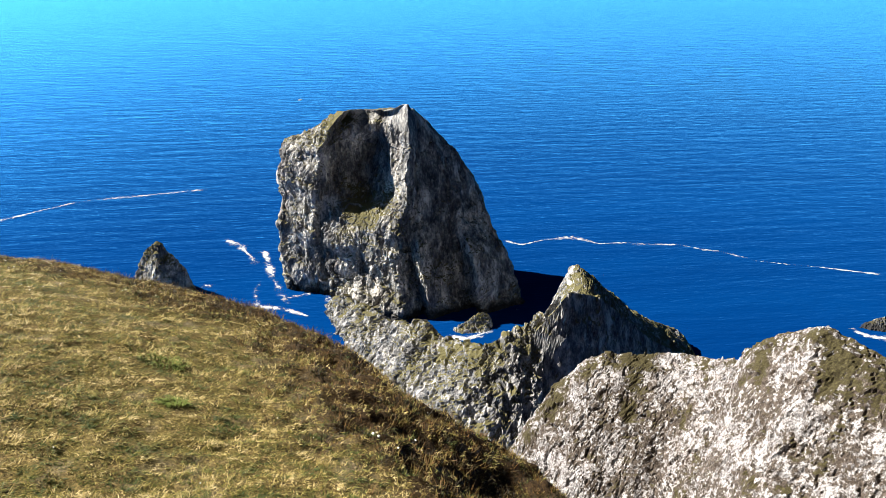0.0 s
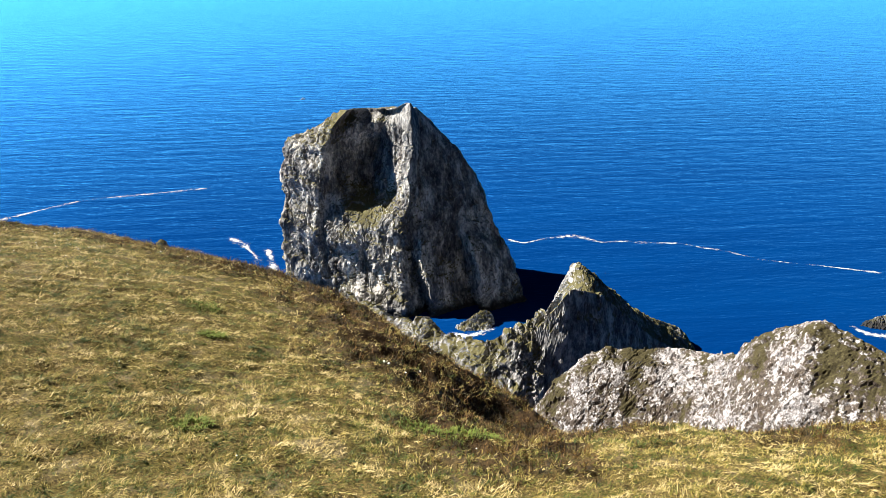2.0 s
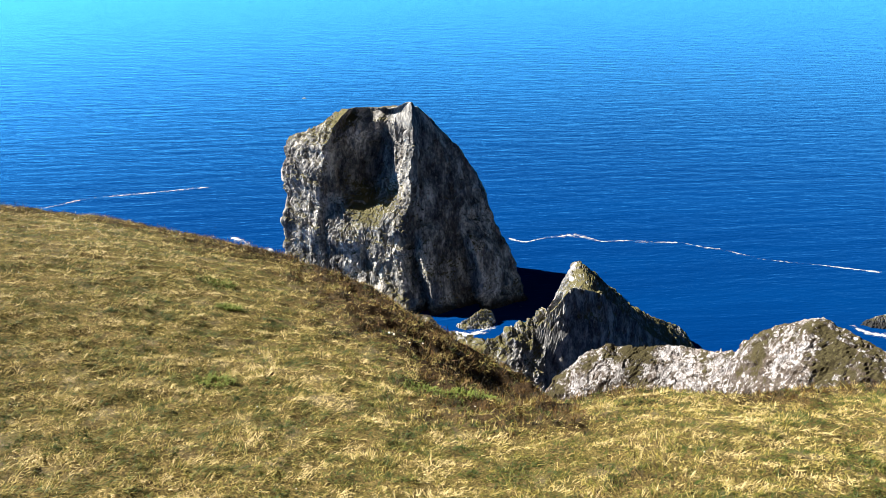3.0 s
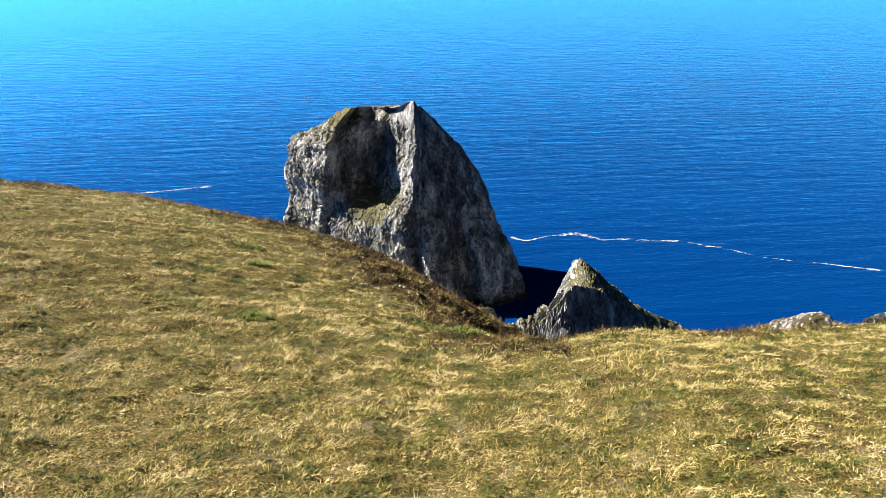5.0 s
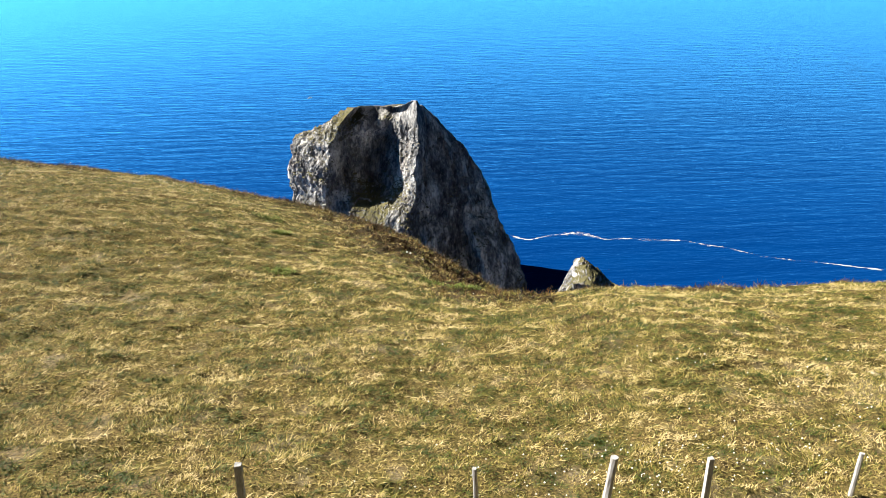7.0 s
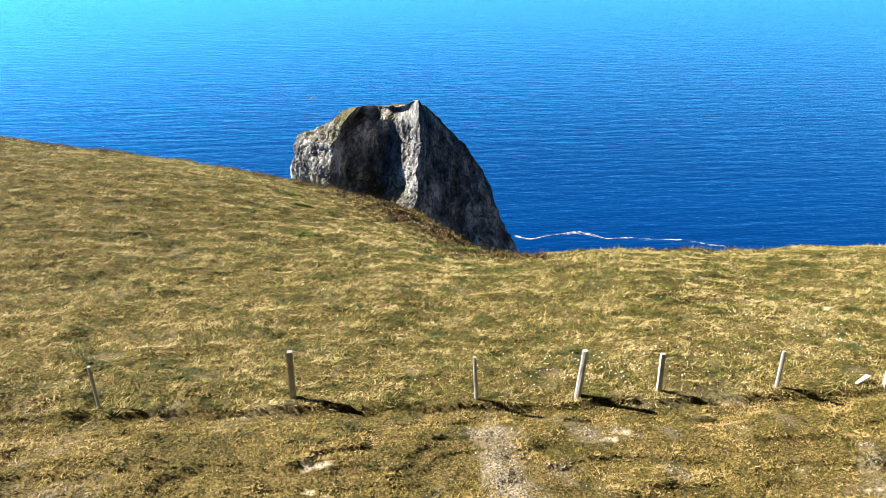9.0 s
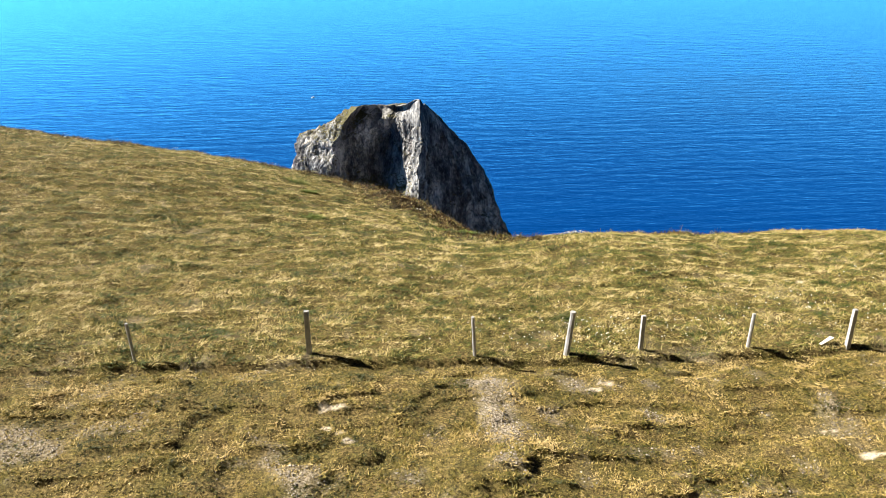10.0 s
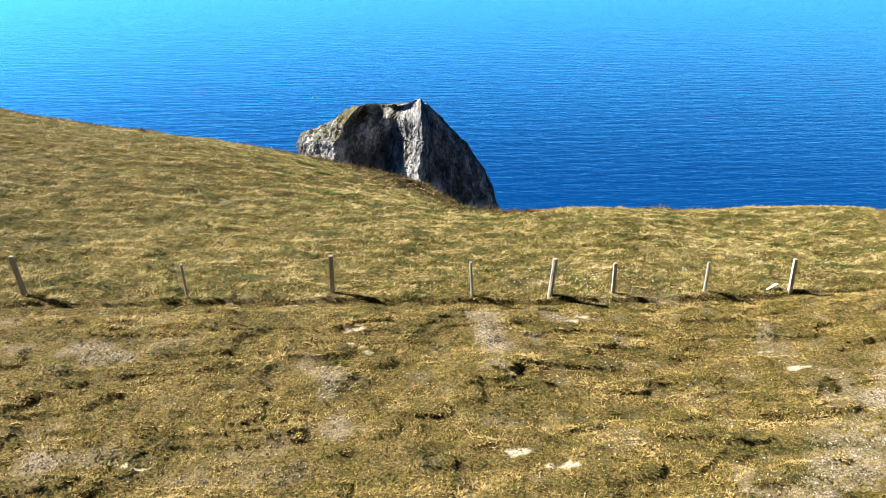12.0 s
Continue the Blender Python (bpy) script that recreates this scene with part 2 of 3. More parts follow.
long_grass_mat = blade_material("long_grass", ((0.31, (0.040, 0.066, 0.010)), (0.43, (0.15, 0.15, 0.025)),
                                               (0.53, (0.36, 0.285, 0.075)), (0.72, (0.64, 0.52, 0.26))), 1.1, 0.55)
turf_mat = blade_material("short_turf", ((0.29, (0.040, 0.044, 0.007)), (0.42, (0.175, 0.142, 0.024)),
                                         (0.54, (0.33, 0.24, 0.062)), (0.74, (0.52, 0.39, 0.17))), 0.7, 0.55)
heather_mat = blade_material("heather", ((0.30, (0.016, 0.013, 0.005)), (0.44, (0.060, 0.042, 0.013)),
                                         (0.56, (0.17, 0.085, 0.022)), (0.74, (0.24, 0.20, 0.05))), 1.1, 0.55)


def wood_material():
    n = Nodes("weathered_wood")
    grain = n.noise(6.0, 6, 0.7, n.scaled((9, 9, 0.8)))
    stain = n.noise(3.0, 4, 0.6)
    col = n.ramp(grain, (0.3, (0.24, 0.235, 0.23)), (0.5, (0.44, 0.43, 0.42)), (0.72, (0.64, 0.61, 0.57)))
    col = n.mix(n.ramp(stain, (0.45, 0.0), (0.7, 0.6)), col, (0.20, 0.21, 0.19))
    return n.done(col, 0.85, n.bump(grain, 0.6, 0.01), 0.2)


weathered_wood = wood_material()


def plain(name, col, rough=0.7, scale=6.0, vary=0.25):
    n = Nodes(name)
    v = n.noise(scale, 5, 0.6)
    lo = tuple(c * (1 - vary) for c in col)
    hi = tuple(min(1, c * (1 + vary)) for c in col)
    return n.done(n.ramp(v, (0.3, lo), (0.7, hi)), rough)


white_paint = plain("white_paint", (0.78, 0.78, 0.76), 0.5)
quartz = plain("white_stone", (0.74, 0.72, 0.68), 0.8, 20)
petal_mat = plain("white_flower", (0.80, 0.79, 0.72), 0.8, 40)


def pebble_material():
    n = Nodes("pebble")
    col = n.ramp(n.geo.outputs["Random Per Island"], (0.0, (0.12, 0.10, 0.08)), (0.5, (0.30, 0.26, 0.21)), (1.0, (0.52, 0.46, 0.38)))
    return n.done(col, 0.9)


pebble_mat = pebble_material()
# ---------------------------------------------------------------- sea
def build_sea():
    xs = np.concatenate([[-40000, -12000, -5000], np.linspace(-2500, 3500, 61), [6000, 12000, 40000]])
    ys = np.concatenate([[-3000, -800], np.linspace(-200, 5200, 55), [9000, 20000, 60000]])
    gx, gy = np.meshgrid(xs, ys)
    ob = new("water", grid_mesh("water", np.stack([gx, gy, np.full_like(gx, SEA)], -1), sea_water, True))
    tagged(ob, "deep blue open sea with small wind ripples", "sea", kind="structure")


build_sea()


# ---------------------------------------------------------------- the great sea stack
# The edges that run down its landward face, from one flank to the other: x at each of the heights, then y at the foot and at the top.
STACK_HEIGHTS = (-8, 30, 60, 85, 110, 140, 162, 172)
STACK_EDGES = (
    ((-64, -69, -67, -62, -65, -60, -29, -20), 694, 725),     # outer flank
    ((-26, -31, -36, -35, -33, -26, -10, -2), 676, 672),      # rib beside the hollow
    ((-21, -26, -30, -28, -26, -19, -4, 3), 680, 678),        # the hollow's near corner
    ((-15, -20, -15, 12, 20, 28, 31, 34), 662, 680),          # the hollow's far corner, and the turf ledge below it
    ((42, 41, 39, 43, 48, 51, 53, 53), 607, 644),             # edge of the pale pillar
    ((63, 57, 53, 54, 58, 61, 62, 59), 618, 660),             # cleft beside it
    ((68, 62, 59, 58, 61, 63, 63, 59.5), 611, 660),           # buttress
    ((111, 104, 97, 91, 88, 78, 68, 60), 624, 668),           # second cleft
    ((118, 111, 104, 96, 91, 80, 69, 60.5), 616, 668),        # second buttress
    ((156, 148, 135, 126, 116, 96, 73, 61), 632, 685),        # shaded flank
)
STACK_BACK = ((-8, 95), (40, 82), (90, 68), (143, 50), (168, 34))


def build_stack():
    rows = np.linspace(-8, 172, 300)
    lines = np.empty((len(rows), len(STACK_EDGES), 2))
    for i, (xs, foot, top) in enumerate(STACK_EDGES):
        lines[:, i, 0] = np.interp(rows, STACK_HEIGHTS, xs)
        lines[:, i, 1] = foot + (top - foot) * rows / 172
    # the hollow bites back into the face between the ledge and the crown
    bite = smooth(84, 110, rows) * (1 - smooth(140, 162, rows))
    lines[:, 2, 1] += 2 * bite
    lines[:, 3, 1] += 32 * bite
    lines[:, 4, 1] -= 4 * bite
    # the top of the face rounds back to the crown
    brow = smooth(146, 172, rows) ** 1.5
    lines[:, 1, 1] += 8 * brow
    lines[:, 2, 1] += 16 * brow
    lines[:, 3, 1] += 8 * brow
    # ribs stand out of the shaded flank at half height
    rib = smooth(8, 25, rows) * (1 - smooth(60, 82, rows))
    lines[:, 4, 1] += 8 * rib
    lines[:, 3, 1] -= 15 * smooth(40, 62, rows) * (1 - smooth(84, 98, rows))     # the turf ledge
    lines[:, 6, 1] -= 7 * rib
    lines[:, 8, 1] -= 20 * rib
    low = 1 - smooth(52, 80, rows)
    lines[:, 5, 1] += 8 * low
    lines[:, 7, 1] += 10 * low
    back = np.interp(rows, *zip(*STACK_BACK))
    cols = []
    for i, n in enumerate((75, 22, 70, 95, 50, 22, 75, 22, 75)):
        t = np.linspace(0, 1, n, endpoint=False)
        cols.append(lines[:, None, i] * (1 - t)[None, :, None] + lines[:, None, i + 1] * t[None, :, None])
    t = np.linspace(0, math.pi, 80)
    first, last = lines[:, 0], lines[:, -1]
    mid, half = (first + last) / 2, (last[:, 0] - first[:, 0]) / 2
    arc = np.stack([mid[:, None, 0] + half[:, None] * np.cos(t)[None],
                    first[:, None, 1] * (t / math.pi)[None] + last[:, None, 1] * (1 - t / math.pi)[None] + back[:, None] * np.sin(t)[None] ** 0.7], -1)
    cols.append(arc)
    ring = np.concatenate(cols, 1)
    h = np.repeat(rows[:, None], ring.shape[1], 1)
    # close the crown toward its middle
    middle = np.array([20.0, 695.0])
    crown = [middle + (ring[-1] - middle) * k for k in np.linspace(0.97, 0.0, 45)]
    ring = np.concatenate([ring, np.stack(crown)])
    h = np.concatenate([h, np.full((45, ring.shape[1]), 172.0)])
    x, y = ring[..., 0], ring[..., 1]
    lean = smooth(130, 172, h)
    h = h + lean * (9.0 - 0.22 * (y - 655) - 0.25 * np.clip(y - 695, 0, 200)) + 3.0 * lean * np.exp(-((x - 51) / 8) ** 2 - ((y - 645) / 14) ** 2)
    h = h + 3.2 * lean * fbm(np.stack([x / 13, y / 13, 0 * x], -1).reshape(-1, 3), 4, 3).reshape(x.shape)
    pts = np.stack([x, y, h + SEA], -1)
    q = pts.reshape(-1, 3)
    sh = x.shape
    # bend the edges so that none runs straight
    sway = np.stack([fbm(q / np.array([30.0, 30, 22]), 4, 5 + k).reshape(sh) for k in (0, 9)], -1)
    pts[..., :2] += sway * (6.0 * smooth(-8, 12, h) * (1 - 0.5 * lean))[..., None]
    nrm = sheet_normals(pts, True)
    out = np.sign((nrm[..., :2] * (pts[..., :2] - middle)).sum(-1).mean())
    nrm *= out
    q = pts.reshape(-1, 3)
    warp = np.stack([fbm(q / 12.0, 3, 60 + k) for k in range(3)], -1)
    flute = ridged(q / np.array([15.0, 15.0, 75.0]) + warp * 0.35, 4, 11).reshape(sh)
    big = ridged(q / 30.0 + warp * 0.3, 4, 14).reshape(sh)
    plane = facets(q / np.array([10.0, 10.0, 18.0]) + warp * 0.35, 21).reshape(sh)
    plane2 = facets(q / np.array([3.6, 3.6, 6.5]) + warp * 0.5, 31).reshape(sh)
    plane3 = facets(q / np.array([1.5, 1.5, 2.4]) + warp * 0.5, 36).reshape(sh)
    small = ridged(q / np.array([5.0, 5.0, 9.0]) + warp * 0.5, 5, 41).reshape(sh)
    d = 1.5 * flute + 0.9 * big + 1.7 * plane + 0.75 * plane2 + 0.28 * plane3 + 0.3 * small
    crack = 1 - smooth(0.0, 0.07, np.abs(fbm(q / np.array([13.0, 13.0, 55.0]) + warp * 0.4, 3, 47))).reshape(sh)
    crack2 = 1 - smooth(0.0, 0.09, np.abs(fbm(q / np.array([22.0, 22.0, 18.0]) + warp * 0.6, 3, 48))).reshape(sh)
    d = (d - 1.9 * crack - 1.0 * crack2) * (1 - 0.35 * smooth(46, 62, x)) * (1 - 0.3 * smooth(-20, 0, x) * smooth(90, 110, h))
    # broken blocks round the foot
    d = d + 3.5 * (1 - smooth(6, 26, h)) * ridged(q / np.array([11.0, 11.0, 8.0]) + warp * 0.4, 3, 44).reshape(sh)
    ledge = np.exp(-((x - 12) / 22) ** 2 - ((h - 78) / 20) ** 2) * (y < 705)
    calm = smooth(-9, 3, h) * (1 - 0.6 * ledge) * (1 - 0.75 * smooth(160, 168, h))
    pts = pts + nrm * (d * calm)[..., None]
    ob = new("rock_tower", grid_mesh("rock_tower", pts, stack_rock, False, True))
    shoulder = smooth(138, 152, h) * (1 - smooth(-8, 6, x - 0.5 * (h - 150)))
    at = ob.data.attributes.new("hollow", "FLOAT", "POINT")
    at.data.foreach_set("value", (1.1 * ledge + 0.9 * shoulder - 0.25).ravel().astype(np.float32))
    tagged(ob, "tall craggy dark grey rock with turf crown and ledge", "sea stack")


build_stack()


# ---------------------------------------------------------------- ridges of rock
def ridge_rock(name, crest, out, front, back, material, step, noise_size, rough, seed, label, category, gully=(14, 45, 0.0), tail=False):
    """A crest through a few points; from it the rock falls to one side (out) and to the other.
    front and back: rows of metres from the crest and metres below it."""
    crest = np.array(crest, float)
    along = np.concatenate([[0], np.cumsum(np.linalg.norm(np.diff(crest[:, :2], axis=0), axis=1))])
    n = max(8, int(along[-1] / step))
    s = np.linspace(0, along[-1], n)
    line = np.stack([np.interp(s, along, crest[:, k]) for k in range(3)], -1)
    w = max(3, int(5 / step))
    kern = np.hanning(w + 2)[1:-1]
    kern /= kern.sum()
    for k in range(3):
        line[:, k] = np.convolve(np.pad(line[:, k], w, "edge"), kern, "same")[w:-w]
    out = np.array(out, float)
    if out.ndim == 1:
        out = np.repeat(out[None], len(crest), 0)
    o = np.stack([np.interp(s, along, out[:, k]) for k in range(2)], -1)
    o /= np.linalg.norm(o, axis=1, keepdims=True)
    d = np.concatenate([-np.arange(back[-1][0], 0, -step * 1.6), np.arange(0, front[-1][0], step)])
    drop = np.where(d >= 0, np.interp(d, *zip(*front)), np.interp(-d, *zip(*back)))
    pts = np.empty((len(d), n, 3))
    pts[..., :2] = line[None, :, :2] + d[:, None, None] * o[None]
    pts[..., 2] = line[None, :, 2] - drop[:, None]
    if tail:     # the first stretch of the crest is a bare edge, with no shelf behind it
        lone = 1 - smooth(0.15, 0.27, s / s[-1])
        pts[..., 2] -= lone[None] * np.clip(-d, 0, 30)[:, None] * 1.2
    nrm = sheet_normals(pts)
    nrm *= np.sign(nrm[..., 2:])
    q = pts.reshape(-1, 3)
    a, b, c = noise_size, noise_size / 3.2, noise_size / 9
    sh = pts.shape[:2]
    big = ridged(q / np.array([a, a, a * 1.7]), 4, seed).reshape(sh)
    warp = np.stack([fbm(q / b, 2, seed + 3 + k) for k in range(3)], -1)
    f1 = facets(q / np.array([b, b, b * 1.4]) + warp * 0.35, seed + 5).reshape(sh)
    f2 = facets(q / np.array([c, c, c * 1.3]) + warp * 0.5, seed + 9).reshape(sh)
    f3 = facets(q / np.array([c, c, c * 1.2]) * 2.4 + warp * 0.5, seed + 15).reshape(sh)
    sm = ridged(q / c / 1.6, 4, seed + 13).reshape(sh)
    crack = 1 - smooth(0.0, 0.08, np.abs(fbm(q / np.array([b, b, b * 2.5]) * 0.8 + warp * 0.5, 3, seed + 21))).reshape(sh)
    # runnels down the slope, where turf finds hold
    run = np.stack([np.repeat((s / gully[0])[None], len(d), 0), np.repeat((d / gully[1])[:, None], n, 1), np.zeros(sh)], -1).reshape(-1, 3)
    cut = ridged(run + warp * 0.12, 3, seed + 17).reshape(sh)
    disp = gully[2] * cut + rough * (0.15 * a * big + 0.30 * b * f1 + 0.26 * c * f2 + 0.09 * c * f3 + 0.10 * c * sm - 0.28 * b * crack)
    pts = pts + nrm * disp[..., None]
    ob = new(name, grid_mesh(name, pts[:, ::-1], material))
    at = ob.data.attributes.new("hollow", "FLOAT", "POINT")
    at.data.foreach_set("value", (np.clip(-cut, -0.4, 1) * min(1.0, gully[2]) + 0.35 * np.exp(-((d - 3) / 7) ** 2)[:, None])[:, ::-1].ravel().astype(np.float32))
    return tagged(ob, label, category)


# the pale headland beside the field
ridge_rock("headland", [(20, 262, -250), (55, 262, -201), (69, 262, -177), (81, 264, -160), (92, 261, -148), (98, 259, -145), (106, 256, -143), (125, 248, -141), (137, 230, -133), (131, 207, -112),
                        (138, 187, -97), (150, 170, -101), (165, 140, -102), (190, 100, -70)],
           [(-0.3, -0.95), (-0.3, -0.95), (-0.35, -0.94), (-0.4, -0.92), (-0.45, -0.9), (-0.45, -0.9), (-0.5, -0.85), (-0.5, -0.85), (-0.6, -0.8), (-0.75, -0.65), (-0.75, -0.65), (-0.7, -0.7), (-0.7, -0.7), (-0.7, -0.7)],
           [(0, 0), (6, 3), (20, 20), (40, 48), (90, 130), (130, 210)], [(0, 0), (5, 4), (10, 50), (22, 170)],
           pale_rock, 0.58, 15, 0.42, 111, "pale lichened rock headland with turf in its hollows", "cliff", (13, 60, 0.5))

# the low spur that runs out from the headland to the stack
ridge_rock("rock_spur", [(-24, 655, -312), (-16, 645, -294), (-2, 615, -289), (16, 580, -281), (28, 555, -281), (35, 540, -276), (50, 505, -256), (58, 487, -257), (65, 470, -252), (82, 430, -235), (94, 430, -230),
                         (106, 434, -226), (116, 438, -222), (122, 440, -222)],
           [(-0.9, -0.43)] * 9 + [(-0.65, -0.76), (-0.35, -0.94), (-0.25, -0.97), (-0.25, -0.97), (-0.2, -0.98)], [(0, 0), (4, 4), (22, 24), (48, 62), (90, 120)], [(0, 0), (5, 5), (30, 115)],
           spur_rock, 0.64, 22, 0.8, 151, "jagged grey rock spur with green turf streaks below the headland", "cliff", (15, 50, 3.2))

# the wedge-shaped crag at the spur's end
ridge_rock("rock_crag", [(111, 428, -250), (114, 428, -228), (120, 427, -219), (127, 426, -210), (132, 426, -202), (136, 428, -199), (143, 432, -202), (160, 442, -211), (178, 454, -228), (197, 466, -247), (216, 480, -267), (246, 497, -289), (275, 512, -307), (284, 528, -325)],
           [(-0.5, -0.86)] * 4 + [(-0.2, -0.98), (0.1, -1)] + [(0.30, -0.95)] * 8, [(0, 0), (2, 10), (12, 60), (35, 140), (60, 220)], [(0, 0), (4, -1), (14, -8), (26, -13), (32, -10), (46, 15), (80, 110)],
           spur_rock, 0.56, 18, 0.46, 191, "dark wedge of rock with a turf-topped sloping crest", "cliff", tail=True)

# the small pointed skerry beyond the hill
ridge_rock("pointed_rock", [(-214, 694, -312), (-204, 694, -284), (-195, 698, -266), (-183, 700, -256), (-172, 700, -268), (-160, 695, -284), (-148, 690, -312)],
           (0.1, -1), [(0, 0), (3, 4), (40, 66)], [(0, 0), (3, 4), (40, 66)],
           stack_rock, 0.6, 18, 0.8, 231, "small pointed grey rock rising from the sea", "rock")
ridge_rock("low_skerry", [(80, 588, -311), (88, 586, -303), (96, 587, -300), (108, 592, -295), (116, 594, -297), (122, 596, -311)],
           (0.1, -1), [(0, 0), (3, 3), (14, 16)], [(0, 0), (3, 3), (14, 16)],
           spur_rock, 0.5, 9, 0.9, 251, "low broken grey rock awash at the foot of the stack", "rock")
ridge_rock("islet", [(436, 548, -311), (446, 546, -303), (456, 545, -299), (472, 545, -298), (490, 545, -304), (500, 548, -311)],
           (0.1, -1), [(0, 0), (3, 3), (14, 16)], [(0, 0), (3, 3), (14, 16)],
           stack_rock, 0.7, 9, 0.9, 261, "low dark islet of rock ringed with white surf", "rock")


# ---------------------------------------------------------------- foam on the sea
def foam_band(points, width, strength, name="foam_streak", label="thin white streak of foam drifting on the sea"):
    """A ribbon on the water through a few points, torn along its length."""
    pts = np.array(points, float)
    along = np.concatenate([[0], np.cumsum(np.linalg.norm(np.diff(pts, axis=0), axis=1))])
    n = max(6, int(along[-1] / 4))
    s = np.linspace(0, along[-1], n)
    line = np.stack([np.interp(s, along, pts[:, k]) for k in range(2)], -1)
    wander = np.stack([s / 25, 0 * s, 0 * s], -1)
    seed = int(abs(pts[0, 0])) % 97
    tang = np.gradient(line, axis=0)
    tang /= np.linalg.norm(tang, axis=1, keepdims=True)
    side = np.stack([-tang[:, 1], tang[:, 0]], -1)
    line += side * (fbm(wander, 3, seed) * width * 0.9)[:, None]
    wide = width * (0.8 + 2.2 * vnoise(wander * 0.8, seed + 4) ** 1.5)
    across = np.linspace(-1, 1, 9)
    grid = np.empty((9, n, 3))
    grid[..., :2] = line[None] + across[:, None, None] * side[None] * wide[None, :, None]
    grid[..., 2] = SEA + 0.25
    ob = new(name, grid_mesh(name, grid, sea_foam, True))
    ends = np.clip(np.minimum(s, along[-1] - s) / (width * 3), 0, 1)
    torn = 0.30 + 0.80 * vnoise(wander * 1.7, seed + 8) + 0.55 * vnoise(wander * 0.5, seed + 9)
    value = (1 - np.abs(across) ** 1.5)[:, None] * (ends * torn * strength)[None]
    at = ob.data.attributes.new("thick", "FLOAT", "POINT")
    at.data.foreach_set("value", value.ravel().astype(np.float32))
    return tagged(ob, label, "foam", kind="stuff")


for points, width, strength in [
    ([(-437, 920), (-393, 960), (-355, 990), (-323, 1003), (-268, 1010), (-191, 1030)], 3, 1.0),
    ([(167, 792), (189, 777), (214, 786), (249, 790), (275, 769), (313, 765)], 3, 1.35),
    ([(306, 764), (362, 755), (386, 735), (405, 721), (426, 700)], 3.5, 1.4),
    ([(421, 702), (456, 685), (496, 668), (534, 649)], 2, 1.25),
    ([(-146, 837), (-121, 811), (-108, 778), (-97, 754)], 3.5, 1.0),
    ([(-93, 717), (-95, 684), (-92, 657), (-67, 648), (-40, 627)], 2.5, 1.2),
    ([(-169, 867), (-157, 869)], 3, 0.9),
    ([(-143, 770), (-122, 769)], 2, 0.8),
    ([(-153, 709), (-134, 712)], 4, 1.4),
    ([(-71, 669), (-37, 680)], 2, 1.0),
    ([(-20, 653), (-31, 676)], 2, 1.0),
]:
    foam_band(points, width, strength)
for points, width, strength in [
    ([(-98, 800), (-90, 770), (-86, 745), (-84, 722), (-76, 700), (-68, 672), (-60, 652)], 2.6, 1.25),
    ([(76, 580), (90, 571), (106, 576), (122, 588)], 3, 1.9),
    ([(430, 552), (434, 536), (446, 526), (464, 522), (484, 526)], 5, 2.2),
    ([(258, 590), (262, 578), (266, 562)], 3.0, 1.5),
    ([(247, 690), (256, 682)], 2.5, 1.1),
    ([(279, 562), (282, 546)], 8.43, 1),
    ([(141, 624), (151, 611)], 5.27, 1.4),
    ([(-29, 682), (-15, 644), (-20, 627)], 6.32, 1.5),
]:
    foam_band(points, width, strength, "surf", "white surf breaking at the foot of the rocks")
# ---------------------------------------------------------------- the land
EDGE_X = [-200, -60, -35, -22, -14, -8, -4, -1, 1.5, 4, 5.5, 7, 10, 15, 22, 35, 60, 200]
EDGE_Y = [90, 46, 39, 37.6, 38.8, 36.4, 33.7, 30.1, 24.9, 23.1, 22.3, 17.8, 15.0, 15.8, 18.0, 18.6, 20, 40]
# broad swells and hollows of the field: height, middle, spread
SWELLS = [(0.57, -12, 24, 7, 7), (-0.26, -25, 32, 10, 9), (-0.2, -3, 22, 4, 5), (-0.34, 2.5, 15.5, 2.5, 5), (0.5, 7, 9, 3.5, 4.5), (0.31, 13, 12, 5, 4),
          (-2.7, 5, 20, 3, 4), (-0.35, -14, 8, 6, 6), (-0.07, 0, 5, 5, 5), (0.19, -6, -4, 6, 5), (-0.76, 7, -5, 5, 4), (0.73, 20, 10, 6, 6), (-1.2, -38, 40, 12, 12)]


def edge_y(x):
    return np.interp(x, EDGE_X, EDGE_Y)


def heath_at(x, y):
    """How far heather takes over: on the shoulder of the hill and along the brink."""
    p = np.stack([x, y, 0 * x], -1)
    w = fbm(p / 2.2, 4, 71) * 1.6
    d = edge_y(x) - y
    shoulder = 0.9 * (1 - smooth(7.5, 13.0, d + w * 3.2)) * smooth(-5.0, -0.6, x + w * 1.6) * (1 - smooth(4.4, 5.8, x + w * 0.4))
    thin = smooth(6.0, 8.5, x)
    brink = (1 - smooth(2.5 - 2.2 * thin, 7.5 - 5.0 * thin, d + w * (2.2 - 1.2 * thin))) * (0.95 - 0.2 * thin) * (0.6 + 0.4 * smooth(-9, -3, x))
    return np.clip(np.maximum(shoulder, brink), 0, 1)


